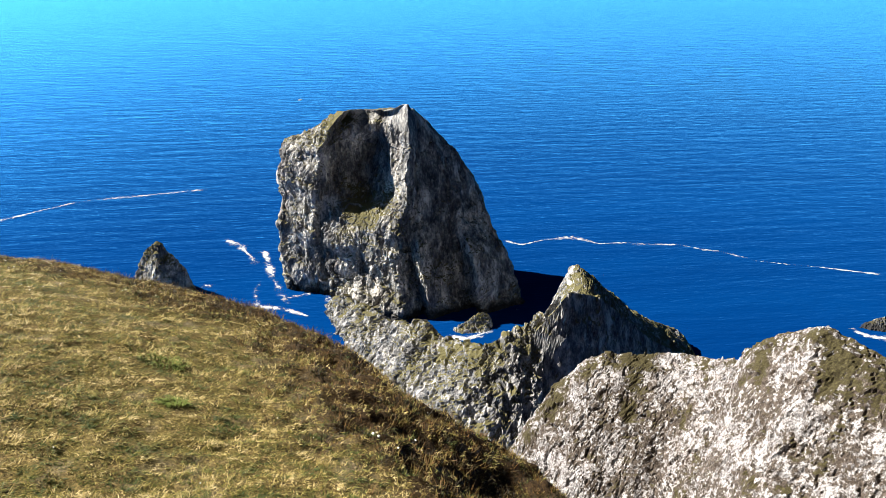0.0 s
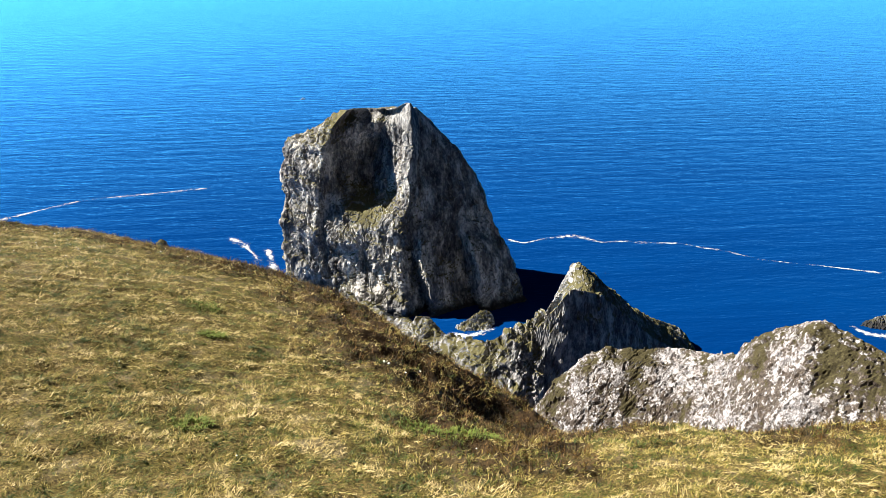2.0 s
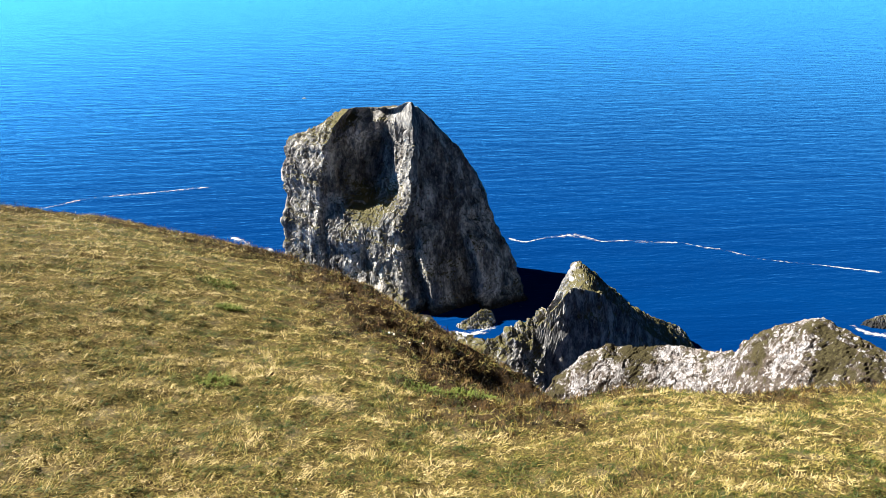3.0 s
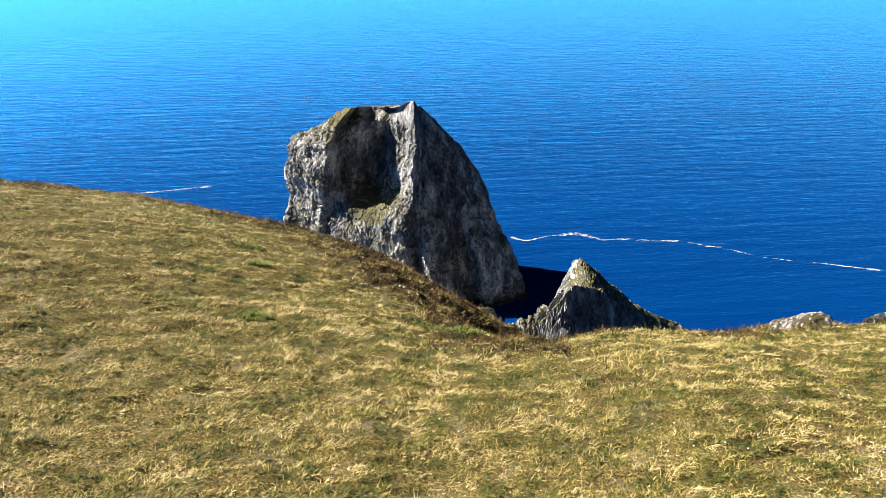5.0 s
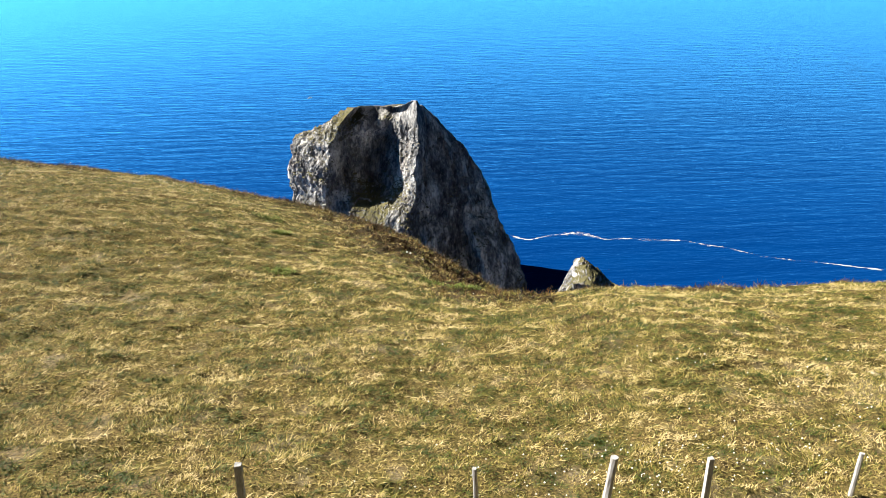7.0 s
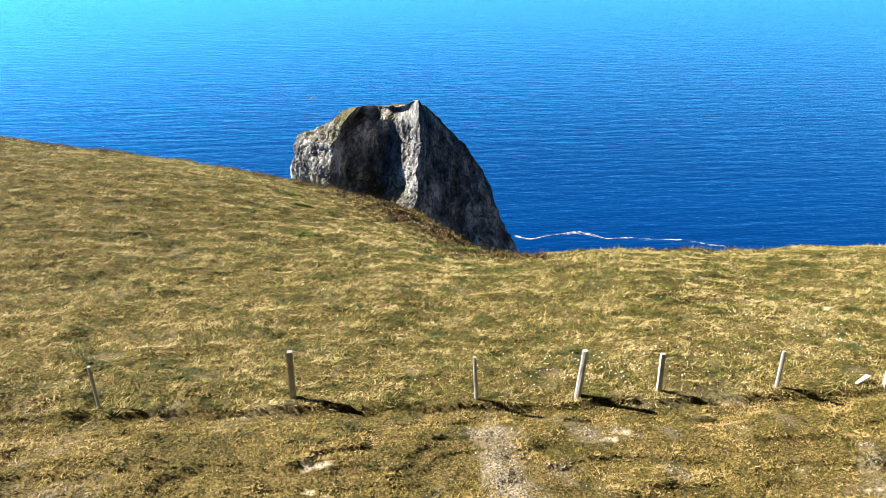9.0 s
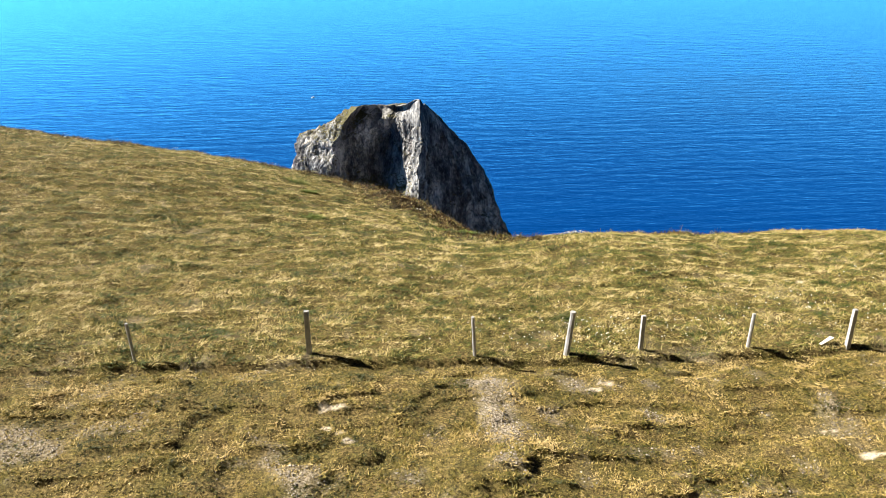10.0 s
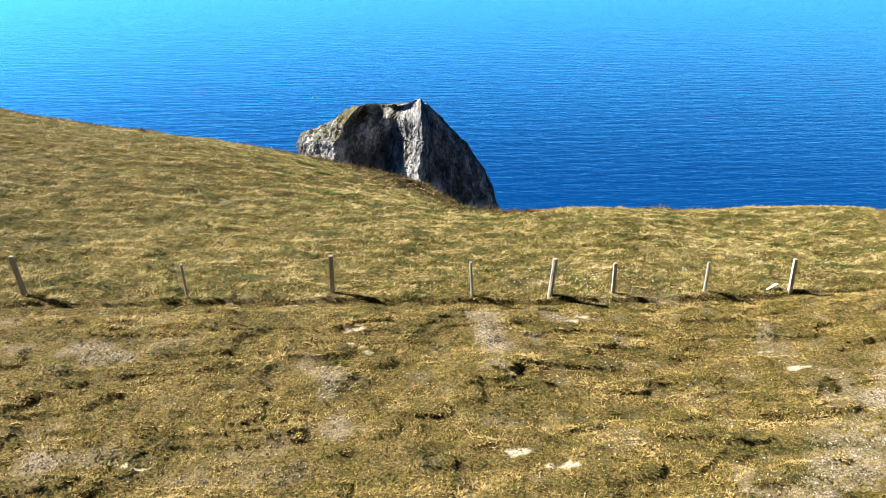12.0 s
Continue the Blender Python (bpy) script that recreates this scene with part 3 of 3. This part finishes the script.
def bare_at(x, y):
    """Trodden gravel: the path through the fence, and a wider track to the side."""
    p = np.stack([x, y, 0 * x], -1)
    w = fbm(p / 0.7, 4, 81)
    mid = 0.12 + 0.10 * np.sin(y * 0.9)
    path = np.exp(-(((x - mid) / (0.42 + 0.05 * -y)) ** 2)) * (1 - smooth(-0.6, 0.1, y)) * smooth(-5.2, -3.2, y)
    track = np.exp(-(((x - (7.9 + 1.0 * (y + 7.36))) / 1.25) ** 2)) * (1 - smooth(-5.0, -3.0, y))
    left = np.exp(-((x + 10.2) / 1.6) ** 2 - ((y + 3.5) / 1.1) ** 2) + 0.8 * np.exp(-((x + 9.4) / 1.2) ** 2 - ((y + 7.6) / 0.7) ** 2)
    spots = smooth(0.28, 0.6, fbm(p / 1.3, 3, 87)) * (1 - smooth(-1.2, -0.4, y)) * 0.6
    return np.clip(np.maximum.reduce([path, track, 0.75 * left, spots]) * 0.95 + w * 1.0 - 0.24, 0, 1)


SAND = [(-3.66, -2.6, 0.34, 0.16), (-3.45, -3.35, 0.30, 0.14), (-3.1, -3.7, 0.4, 0.1), (3.2, -1.3, 0.5, 0.12), (2.75, -1.7, 0.35, 0.12), (7.5, -3.6, 0.32, 0.12),
        (4.0, -3.55, 0.13, 0.07), (-0.35, -8.1, 0.36, 0.14), (0.45, -8.65, 0.28, 0.14), (7.9, -4.6, 0.25, 0.08), (-7.9, -8.0, 0.35, 0.14), (11.6, 5.0, 0.4, 0.2)]


def sand_at(x, y):
    p = np.stack([x, y, 0 * x], -1)
    w = fbm(p / 0.22, 4, 91)
    x = x + 0.22 * fbm(p / 0.35, 3, 92)
    y = y + 0.14 * fbm(p / 0.3, 3, 93)
    out = 0 * x
    for sx, sy, a, b in SAND:
        out = np.maximum(out, np.exp(-((x - sx) / a) ** 2 - ((y - sy) / b) ** 2))
    return smooth(0.54, 0.62, out + w * 1.3 * np.sqrt(out))


def land_z(x, y):
    """Height of the turf."""
    shape = np.shape(x)
    x, y = np.ravel(x), np.ravel(y)
    p = np.stack([x, y, 0 * x], -1)
    u, v = np.clip(x, -45, 40), np.clip(y, -35, 45)
    z = 0.16 - 0.0301 * u - 0.0769 * v + 0.00108 * u * u - 0.00485 * u * v - 0.00267 * v * v
    for high, mx, my, sx, sy in SWELLS:
        z = z + high * np.exp(-((x - mx) / sx) ** 2 - ((y - my) / sy) ** 2)
    z = z + 0.02 * np.clip(y + 35, -400, 0) - 0.17 * smooth(5, 16, y)
    # the low bank under the fence, broken along its brow
    brow = -0.14 + 0.12 * fbm(np.stack([x / 1.1, 0 * x, 0 * x], -1), 3, 61)
    z = z + 0.17 * smooth(-0.05, 0.05, y - brow) * (1 - smooth(0.3, 3.0, y)) - 0.10 * np.exp(-((y + 0.1) / 0.9) ** 2) - 0.10 * np.exp(-((y - 0.6) / 2.2) ** 2)
    # hummocks, and small steps trodden by sheep
    field = 1 - smooth(-0.8, -0.2, y)
    z = z + 0.10 * fbm(p / 2.3, 4, 51) + 0.035 * fbm(p / 0.5, 3, 56)
    t = fbm(p / np.array([3.2, 1.6, 1]), 3, 66)
    z = z + field * 0.07 * (smooth(0.20, 0.26, t) + smooth(-0.06, 0.0, t) - 1) + field * (0.035 * ridged(p / 0.34, 2, 68) + 0.11 * smooth(0.66, 0.80, vnoise(p / np.array([1.0, 0.6, 1]), 69)))
    z = z + (1 - field) * 0.12 * ridged(p / np.array([1.7, 0.75, 1]) + fbm(p / 2.0, 2, 58)[:, None] * 0.8, 3, 59)
    h = heath_at(x, y)
    z = z + h * 0.34 * ridged(p / 1.1, 3, 76)
    # beyond the brink the ground falls to the sea
    d = y - edge_y(x)
    w = np.interp(x, [-20, 0, 5, 7], [3.0, 2.2, 1.5, 1.2])
    fall = 1.15 * (np.sqrt(d * d + w * w) + d) / 2
    z = z - fall
    far = smooth(12, 60, d)
    z = z + far * 9 * fbm(p / 28.0, 5, 46)
    z = np.maximum(z, SEA - 12)
    return z.reshape(shape)


def build_land():
    def steps(a, b, fine, lo, hi):
        out, s, v = [a], fine, a
        while v > lo:
            s *= 1.14
            v -= s
            out.insert(0, v)
        v = a
        while v < b:
            v += fine
            out.append(v)
        s = fine
        while v < hi:
            s *= 1.14
            v += s
            out.append(v)
        return np.array(out)

    xs = steps(-28, 24, 0.125, -420, 420)
    ys = steps(-11, 36, 0.16, -500, 330)
    ys = np.sort(np.concatenate([ys, np.arange(-10.92, 0.6, 0.16)]))     # twice as fine on the trodden field
    gx, gy = np.meshgrid(xs, ys)
    gz = land_z(gx, gy)
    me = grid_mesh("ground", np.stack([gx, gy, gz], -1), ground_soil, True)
    for key, fn in (("bare", bare_at), ("sand", sand_at), ("heath", heath_at)):
        at = me.attributes.new(key, "FLOAT", "POINT")
        at.data.foreach_set("value", fn(gx.ravel(), gy.ravel()).astype(np.float32))
    ob = new("ground", me)
    tagged(ob, "cliff-top pasture of matted grass and bare soil, breaking off above the sea", "ground", kind="structure")


build_land()


# ---------------------------------------------------------------- grass
def blades(name, tufts, each, box, seed, keep, length, width, lift, comb, spread, material, label, category, simple=False):
    """Tufts of loose blades, each blade bent once, combed the way the wind has laid them."""
    rng = np.random.default_rng(seed)
    x = rng.uniform(box[0], box[1], tufts)
    y = rng.uniform(box[2], box[3], tufts)
    k = keep(x, y) > rng.uniform(0, 1, tufts)
    x, y = x[k], y[k]
    p = np.stack([x, y, 0 * x], -1)
    lay = comb[0] + comb[1] * fbm(p / 1.3, 3, seed + 1) + rng.normal(0, comb[2], len(x))
    tall = (0.5 + 1.0 * vnoise(p / 0.7, seed + 5)) * rng.uniform(0.75, 1.25, len(x))
    tone = np.clip(0.5 + rng.normal(0, 0.24, len(x)) + 0.5 * fbm(p / 0.42, 2, seed + 7), 0, 1)
    x, y, lay, tall, tone = (np.repeat(v, each) for v in (x, y, lay, tall, tone))
    n = len(x)
    x = x + rng.normal(0, spread, n)
    y = y + rng.normal(0, spread, n)
    z = land_z(x, y)
    lay = lay + rng.normal(0, comb[3], n)
    le = rng.uniform(length[0], length[1], n) * tall
    up = np.radians(rng.uniform(lift[0], lift[1], n))
    wi = rng.uniform(width[0], width[1], n)
    cx, sx = np.cos(lay), np.sin(lay)
    a = np.stack([cx * np.cos(up), sx * np.cos(up), np.sin(up)], -1)
    bend = np.maximum(up - np.radians(rng.uniform(15, 60, n)), np.radians(-14))
    turn = lay + rng.normal(0, 0.4, n)
    b = np.stack([np.cos(turn) * np.cos(bend), np.sin(turn) * np.cos(bend), np.sin(bend)], -1)
    side = np.stack([-sx, cx, rng.normal(0, 0.6, n)], -1)
    side /= np.linalg.norm(side, axis=1, keepdims=True)
    root = np.stack([x, y, z - 0.012], -1)
    knee = root + a * (le * 0.55)[:, None]
    tip = knee + b * (le * 0.45)[:, None]
    h = side * (wi * 0.5)[:, None]
    if simple:
        k = 3
        v = np.stack([root - h, root + h, tip], 1).reshape(-1, 3)
        me = raw_mesh(name, v, np.arange(n * 3), np.full(n, 3), material)
    else:
        k = 5
        v = np.stack([root - h, root + h, knee + h * 0.8, knee - h * 0.8, tip], 1).reshape(-1, 3)
        base = (np.arange(n) * 5)[:, None]
        me = raw_mesh(name, v, (base + np.array([[0, 1, 2, 3, 3, 2, 4]])).ravel(), np.tile([4, 3], n), material)
    ob = new(name, me)
    at = ob.data.attributes.new("tone", "FLOAT", "POINT")
    at.data.foreach_set("value", np.repeat(tone, k).astype(np.float32))
    return tagged(ob, label, category, kind="stuff")


def seen_part(x, y):
    """The stretch of the field that the walk looks over."""
    return (np.abs(x + 1.0) < 8.5 + 0.60 * (y + 11)) * 1.0


def keep_long(x, y):
    d = y - edge_y(x)
    near = 1 - 0.45 * smooth(14, 34, np.hypot(x, y))
    return seen_part(x, y) * near * smooth(-0.25, -0.1, y) * (1 - 0.85 * heath_at(x, y)) * (1 - smooth(0.0, 2.0, d)) * (1 - sand_at(x, y))


def keep_turf(x, y):
    return seen_part(x, y) * (1 - smooth(-0.28, -0.12, y)) * (1 - 0.8 * bare_at(x, y)) * (1 - 0.97 * sand_at(x, y))


def keep_heath(x, y):
    d = y - edge_y(x)
    return seen_part(x, y) * heath_at(x, y) * (1 - smooth(0.5, 2.5, d))


blades("long_grass", 105000, 6, (-26, 24, -0.5, 40), 301, keep_long, (0.09, 0.24), (0.010, 0.019), (4, 48), (-0.5, 3.4, 0.9, 0.6), 0.045, long_grass_mat,
       "long matted straw and green grass laid over by the wind", "grass")
blades("grass_thatch", 140000, 7, (-26, 24, -0.5, 40), 304, keep_long, (0.05, 0.15), (0.016, 0.030), (8, 70), (-0.5, 3.4, 1.2, 1.1), 0.04, long_grass_mat,
       "fine withered undergrowth between the long grass", "grass", True)
blades("turf", 150000, 5, (-19, 16, -11, 0), 302, keep_turf, (0.045, 0.10), (0.020, 0.038), (6, 55), (0.0, 3.0, 1.6, 1.4), 0.028, turf_mat,
       "short grazed olive turf with withered patches", "grass", True)
blades("heather", 60000, 7, (-26, 24, 8, 40), 303, keep_heath, (0.10, 0.34), (0.016, 0.034), (30, 88), (0.0, 3.0, 3.0, 1.5), 0.06, heather_mat,
       "low dark brown heather on the brink of the cliff", "heather", True)


def build_pebbles():
    """Loose stones on the trodden places."""
    rng = np.random.default_rng(401)
    x, y = rng.uniform(-14, 15, 110000), rng.uniform(-10.5, -0.2, 110000)
    k = (bare_at(x, y) * 0.5 + sand_at(x, y) * 0.5) * seen_part(x, y) > rng.uniform(0, 1, len(x))
    x, y = x[k], y[k]
    z = land_z(x, y)
    n = len(x)
    r = rng.uniform(0.010, 0.032, (n, 1)) * rng.uniform(0.7, 1.3, (n, 6))
    ways = np.array([(1, 0, 0), (0, 1, 0), (-1, 0, 0), (0, -1, 0), (0, 0, 0.7), (0, 0, -0.7)])
    v = np.stack([x, y, z + 0.008], -1)[:, None] + ways[None] * r[..., None]
    tris = np.array([(0, 1, 4), (1, 2, 4), (2, 3, 4), (3, 0, 4), (1, 0, 5), (2, 1, 5), (3, 2, 5), (0, 3, 5)])
    f = (np.arange(n)[:, None, None] * 6 + tris[None]).ravel()
    ob = new("pebbles", raw_mesh("pebbles", v.reshape(-1, 3), f, np.full(n * 8, 3), pebble_mat))
    tagged(ob, "small grey and tan stones on the trodden soil", "pebbles", kind="stuff")


build_pebbles()
# ---------------------------------------------------------------- fence posts
def fence_post(x, y, height, radius, lean_x, lean_y, square, seed, label):
    rng = random.Random(seed)
    bm = bmesh.new()
    rows, n = 9, 4 if square else 9
    rings = []
    deep = 0.12
    for i in range(rows):
        h = -deep + (height + deep) * i / (rows - 1)
        r = radius * (1 + rng.uniform(-0.05, 0.05)) * (1.04 - 0.1 * i / rows)
        ring = []
        for j in range(n):
            a = 2 * math.pi * (j + 0.5) / n
            rr = r * (1.25 if square else 1 + rng.uniform(-0.06, 0.06))
            top = rng.uniform(-0.012, 0.012) if i == rows - 1 else 0
            ring.append(bm.verts.new((math.cos(a) * rr + lean_x * h, math.sin(a) * rr + lean_y * h, h + top)))
        rings.append(ring)
    for a, b in zip(rings, rings[1:]):
        for j in range(n):
            bm.faces.new((a[j], a[(j + 1) % n], b[(j + 1) % n], b[j]))
    bm.faces.new(rings[-1])
    bm.faces.new(rings[0][::-1])
    bmesh.ops.bevel(bm, geom=[e for e in bm.edges if abs(e.calc_face_angle(0)) > 0.9], offset=0.006, segments=1, affect="EDGES")
    ob = part("fence_post", bm, weathered_wood)
    ob.location = (x, y, float(land_z(np.array([x]), np.array([y]))[0]))
    return tagged(ob, label, "fence post", "posts of the pasture fence")


for args in [(-12.9, 0.25, 1.20, 0.065, -0.12, 0.0, True, 1, "weathered grey square fence post standing in the grass"),
             (-8.42, 0.20, 1.05, 0.040, -0.05, 0.0, False, 2, "slim weathered wooden fence post leaning a little"),
             (-4.2, 0.22, 1.18, 0.070, 0.0, 0.0, True, 3, "stout weathered grey square fence post"),
             (-0.02, 0.02, 1.12, 0.045, -0.06, 0.0, False, 4, "slim dark wooden fence post beside the path"),
             (2.4, 0.08, 1.25, 0.075, 0.09, 0.0, False, 5, "stout round wooden fence post leaning sideways"),
             (4.45, 0.2, 1.02, 0.058, 0.0, 0.0, True, 6, "short weathered wooden fence post"),
             (7.37, 0.05, 1.0, 0.05, 0.03, 0.0, False, 7, "pale weathered wooden fence post"),
             (10.18, -0.04, 1.1, 0.06, 0.0, 0.0, True, 8, "pale weathered wooden fence post leaning sideways")]:
    fence_post(*args)


# ---------------------------------------------------------------- small things in the grass
def ground_at(x, y):
    return float(land_z(np.array([float(x)]), np.array([float(y)]))[0])


def stone(name, x, y, size, seed, material, label, flat=0.6):
    rng = random.Random(seed)
    bm = bmesh.new()
    bmesh.ops.create_icosphere(bm, subdivisions=2, radius=size)
    for v in bm.verts:
        k = 1 + 0.28 * noise.noise(v.co / size * 1.3 + Vector((seed * 3.1, 0, 0)))
        v.co = Vector((v.co.x * k * 1.2, v.co.y * k, v.co.z * k * flat))
    ob = part(name, bm, material)
    ob.location = (x, y, ground_at(x, y) + size * flat * 0.25 + 0.04)
    ob.rotation_euler = (0, 0, rng.uniform(0, 6.28))
    return tagged(ob, label, "stone", "white stones on the hill")


for i, (x, y, size) in enumerate([(0.10, 19.9, 0.05), (0.24, 19.75, 0.045), (-0.05, 20.0, 0.03), (0.75, 19.4, 0.03), (1.35, 20.9, 0.035), (1.5, 20.6, 0.03), (0.2, 20.15, 0.03)]):
    stone("white_stone", x, y, size, i + 3, quartz, "small white quartz stone in the dark heather")


def fallen_board():
    bm = bmesh.new()
    bmesh.ops.create_cube(bm, size=1)
    for v in bm.verts:
        v.co = Vector((v.co.x * 0.42, v.co.y * 0.11 * (1.3 if v.co.x > 0 else 0.8), v.co.z * 0.025))
    bmesh.ops.bevel(bm, geom=bm.edges[:], offset=0.005, segments=1, affect="EDGES")
    ob = part("fallen_board", bm, white_paint)
    ob.location = (9.65, 0.12, ground_at(9.65, 0.12) + 0.12)
    ob.rotation_euler = (radians(-14), radians(-18), radians(18))
    tagged(ob, "short pale board lying in the grass by the fence", "board")


fallen_board()


def green_plant(x, y, size, seed):
    """A clump of broad fresh blades."""
    rng = np.random.default_rng(seed)
    bm = bmesh.new()
    for i in range(150):
        a, r = rng.uniform(0, 6.28), size * math.sqrt(rng.uniform(0, 1))
        root = Vector((math.cos(a) * r * 1.4, math.sin(a) * r * 0.8, 0))
        root.z = ground_at(x + root.x, y + root.y) - ground_at(x, y)
        b = a + rng.normal(0, 0.9)
        le = rng.uniform(0.16, 0.32)
        side = Vector((-math.sin(b), math.cos(b), 0)) * 0.012
        mid = root + Vector((math.cos(b) * 0.35, math.sin(b) * 0.35, 0.8)) * le * 0.6
        tip = mid + Vector((math.cos(b), math.sin(b), 0.1)) * le * 0.5
        vs = [bm.verts.new(c) for c in (root - side, root + side, mid + side, mid - side, tip)]
        bm.faces.new(vs[:4])
        bm.faces.new((vs[3], vs[2], vs[4]))
    ob = part("green_tuft", bm, fresh_mat)
    ob.location = (x, y, ground_at(x, y))
    tagged(ob, "fresh green tuft of broad blades in the straw grass", "plant", "green tufts in the pasture")


fresh_mat = plain("fresh_green", (0.13, 0.165, 0.032), 0.55, 9, 0.5)
for i, (x, y, size) in enumerate([(-6.1, 23.6, 0.5), (0.9, 15.6, 0.45), (1.9, 15.2, 0.5), (2.6, 15.6, 0.4), (-4.8, 14.9, 0.35), (-5.3, 20.9, 0.3)]):
    green_plant(x, y, size, i + 11)


def white_flowers():
    """Bog cotton: small white heads on stalks, scattered past the fence and along the hill."""
    rng = np.random.default_rng(77)
    spots = [(3.6, 1.0, 2.2, 0.7, 150), (9.5, 1.6, 3.5, 0.9, 90), (-18, 31, 6, 3, 150), (13.5, 3.5, 3.0, 2.0, 60), (-10, 14, 8, 8, 50), (6, 4.5, 6, 2, 50)]
    verts, faces = [], []
    for mx, my, sx, sy, count in spots:
        px, py = rng.normal(mx, sx, count), rng.normal(my, sy, count)
        for x, y, z in zip(px, py, land_z(px, py)):
            if y < 0.3:
                continue
            r, top, n = rng.uniform(0.012, 0.026), z + rng.uniform(0.12, 0.26), len(verts)
            verts += [(x, y, top + r), (x, y, top - r), (x + r, y, top), (x - r, y, top), (x, y + r, top), (x, y - r, top)]
            faces += [(n + 0, n + 2, n + 4), (n + 0, n + 4, n + 3), (n + 0, n + 3, n + 5), (n + 0, n + 5, n + 2),
                      (n + 1, n + 4, n + 2), (n + 1, n + 3, n + 4), (n + 1, n + 5, n + 3), (n + 1, n + 2, n + 5)]
    me = bpy.data.meshes.new("bog_cotton")
    me.from_pydata(verts, [], faces)
    me.materials.append(petal_mat)
    tagged(new("bog_cotton", me), "scattered small white flower heads in the grass", "flowers", kind="stuff")


white_flowers()


# ---------------------------------------------------------------- a boat far out
def boat():
    base = new("boat")
    base.location = (-95, 1638, SEA + 0.2)
    base.rotation_euler = (0, 0, radians(20))
    tagged(base, "small white fishing boat far out on the sea", "boat")
    bm = bmesh.new()
    rings = []
    for i in range(9):
        t = i / 8
        w = 1.5 * math.sin(math.pi * min(1, 0.18 + t * 0.82)) ** 0.6 + 0.02
        x = -4.5 + 9 * t
        sheer = 1.0 + 0.5 * t * t
        rings.append([bm.verts.new(c) for c in ((x, -w, sheer), (x, -w * 0.6, -0.3), (x, w * 0.6, -0.3), (x, w, sheer))])
    for a, b in zip(rings, rings[1:]):
        for j in range(4):
            bm.faces.new((a[j], a[(j + 1) % 4], b[(j + 1) % 4], b[j]))
    bm.faces.new(rings[0])
    bm.faces.new(rings[-1][::-1])
    part("hull", bm, white_paint, base)
    bm = bmesh.new()
    bmesh.ops.create_cube(bm, size=1, matrix=Matrix.Translation((0.6, 0, 1.9)) @ Matrix.Diagonal((2.4, 1.8, 1.7, 1)))
    bmesh.ops.bevel(bm, geom=bm.edges[:], offset=0.15, segments=2, affect="EDGES")
    part("cabin", bm, white_paint, base)


boat()
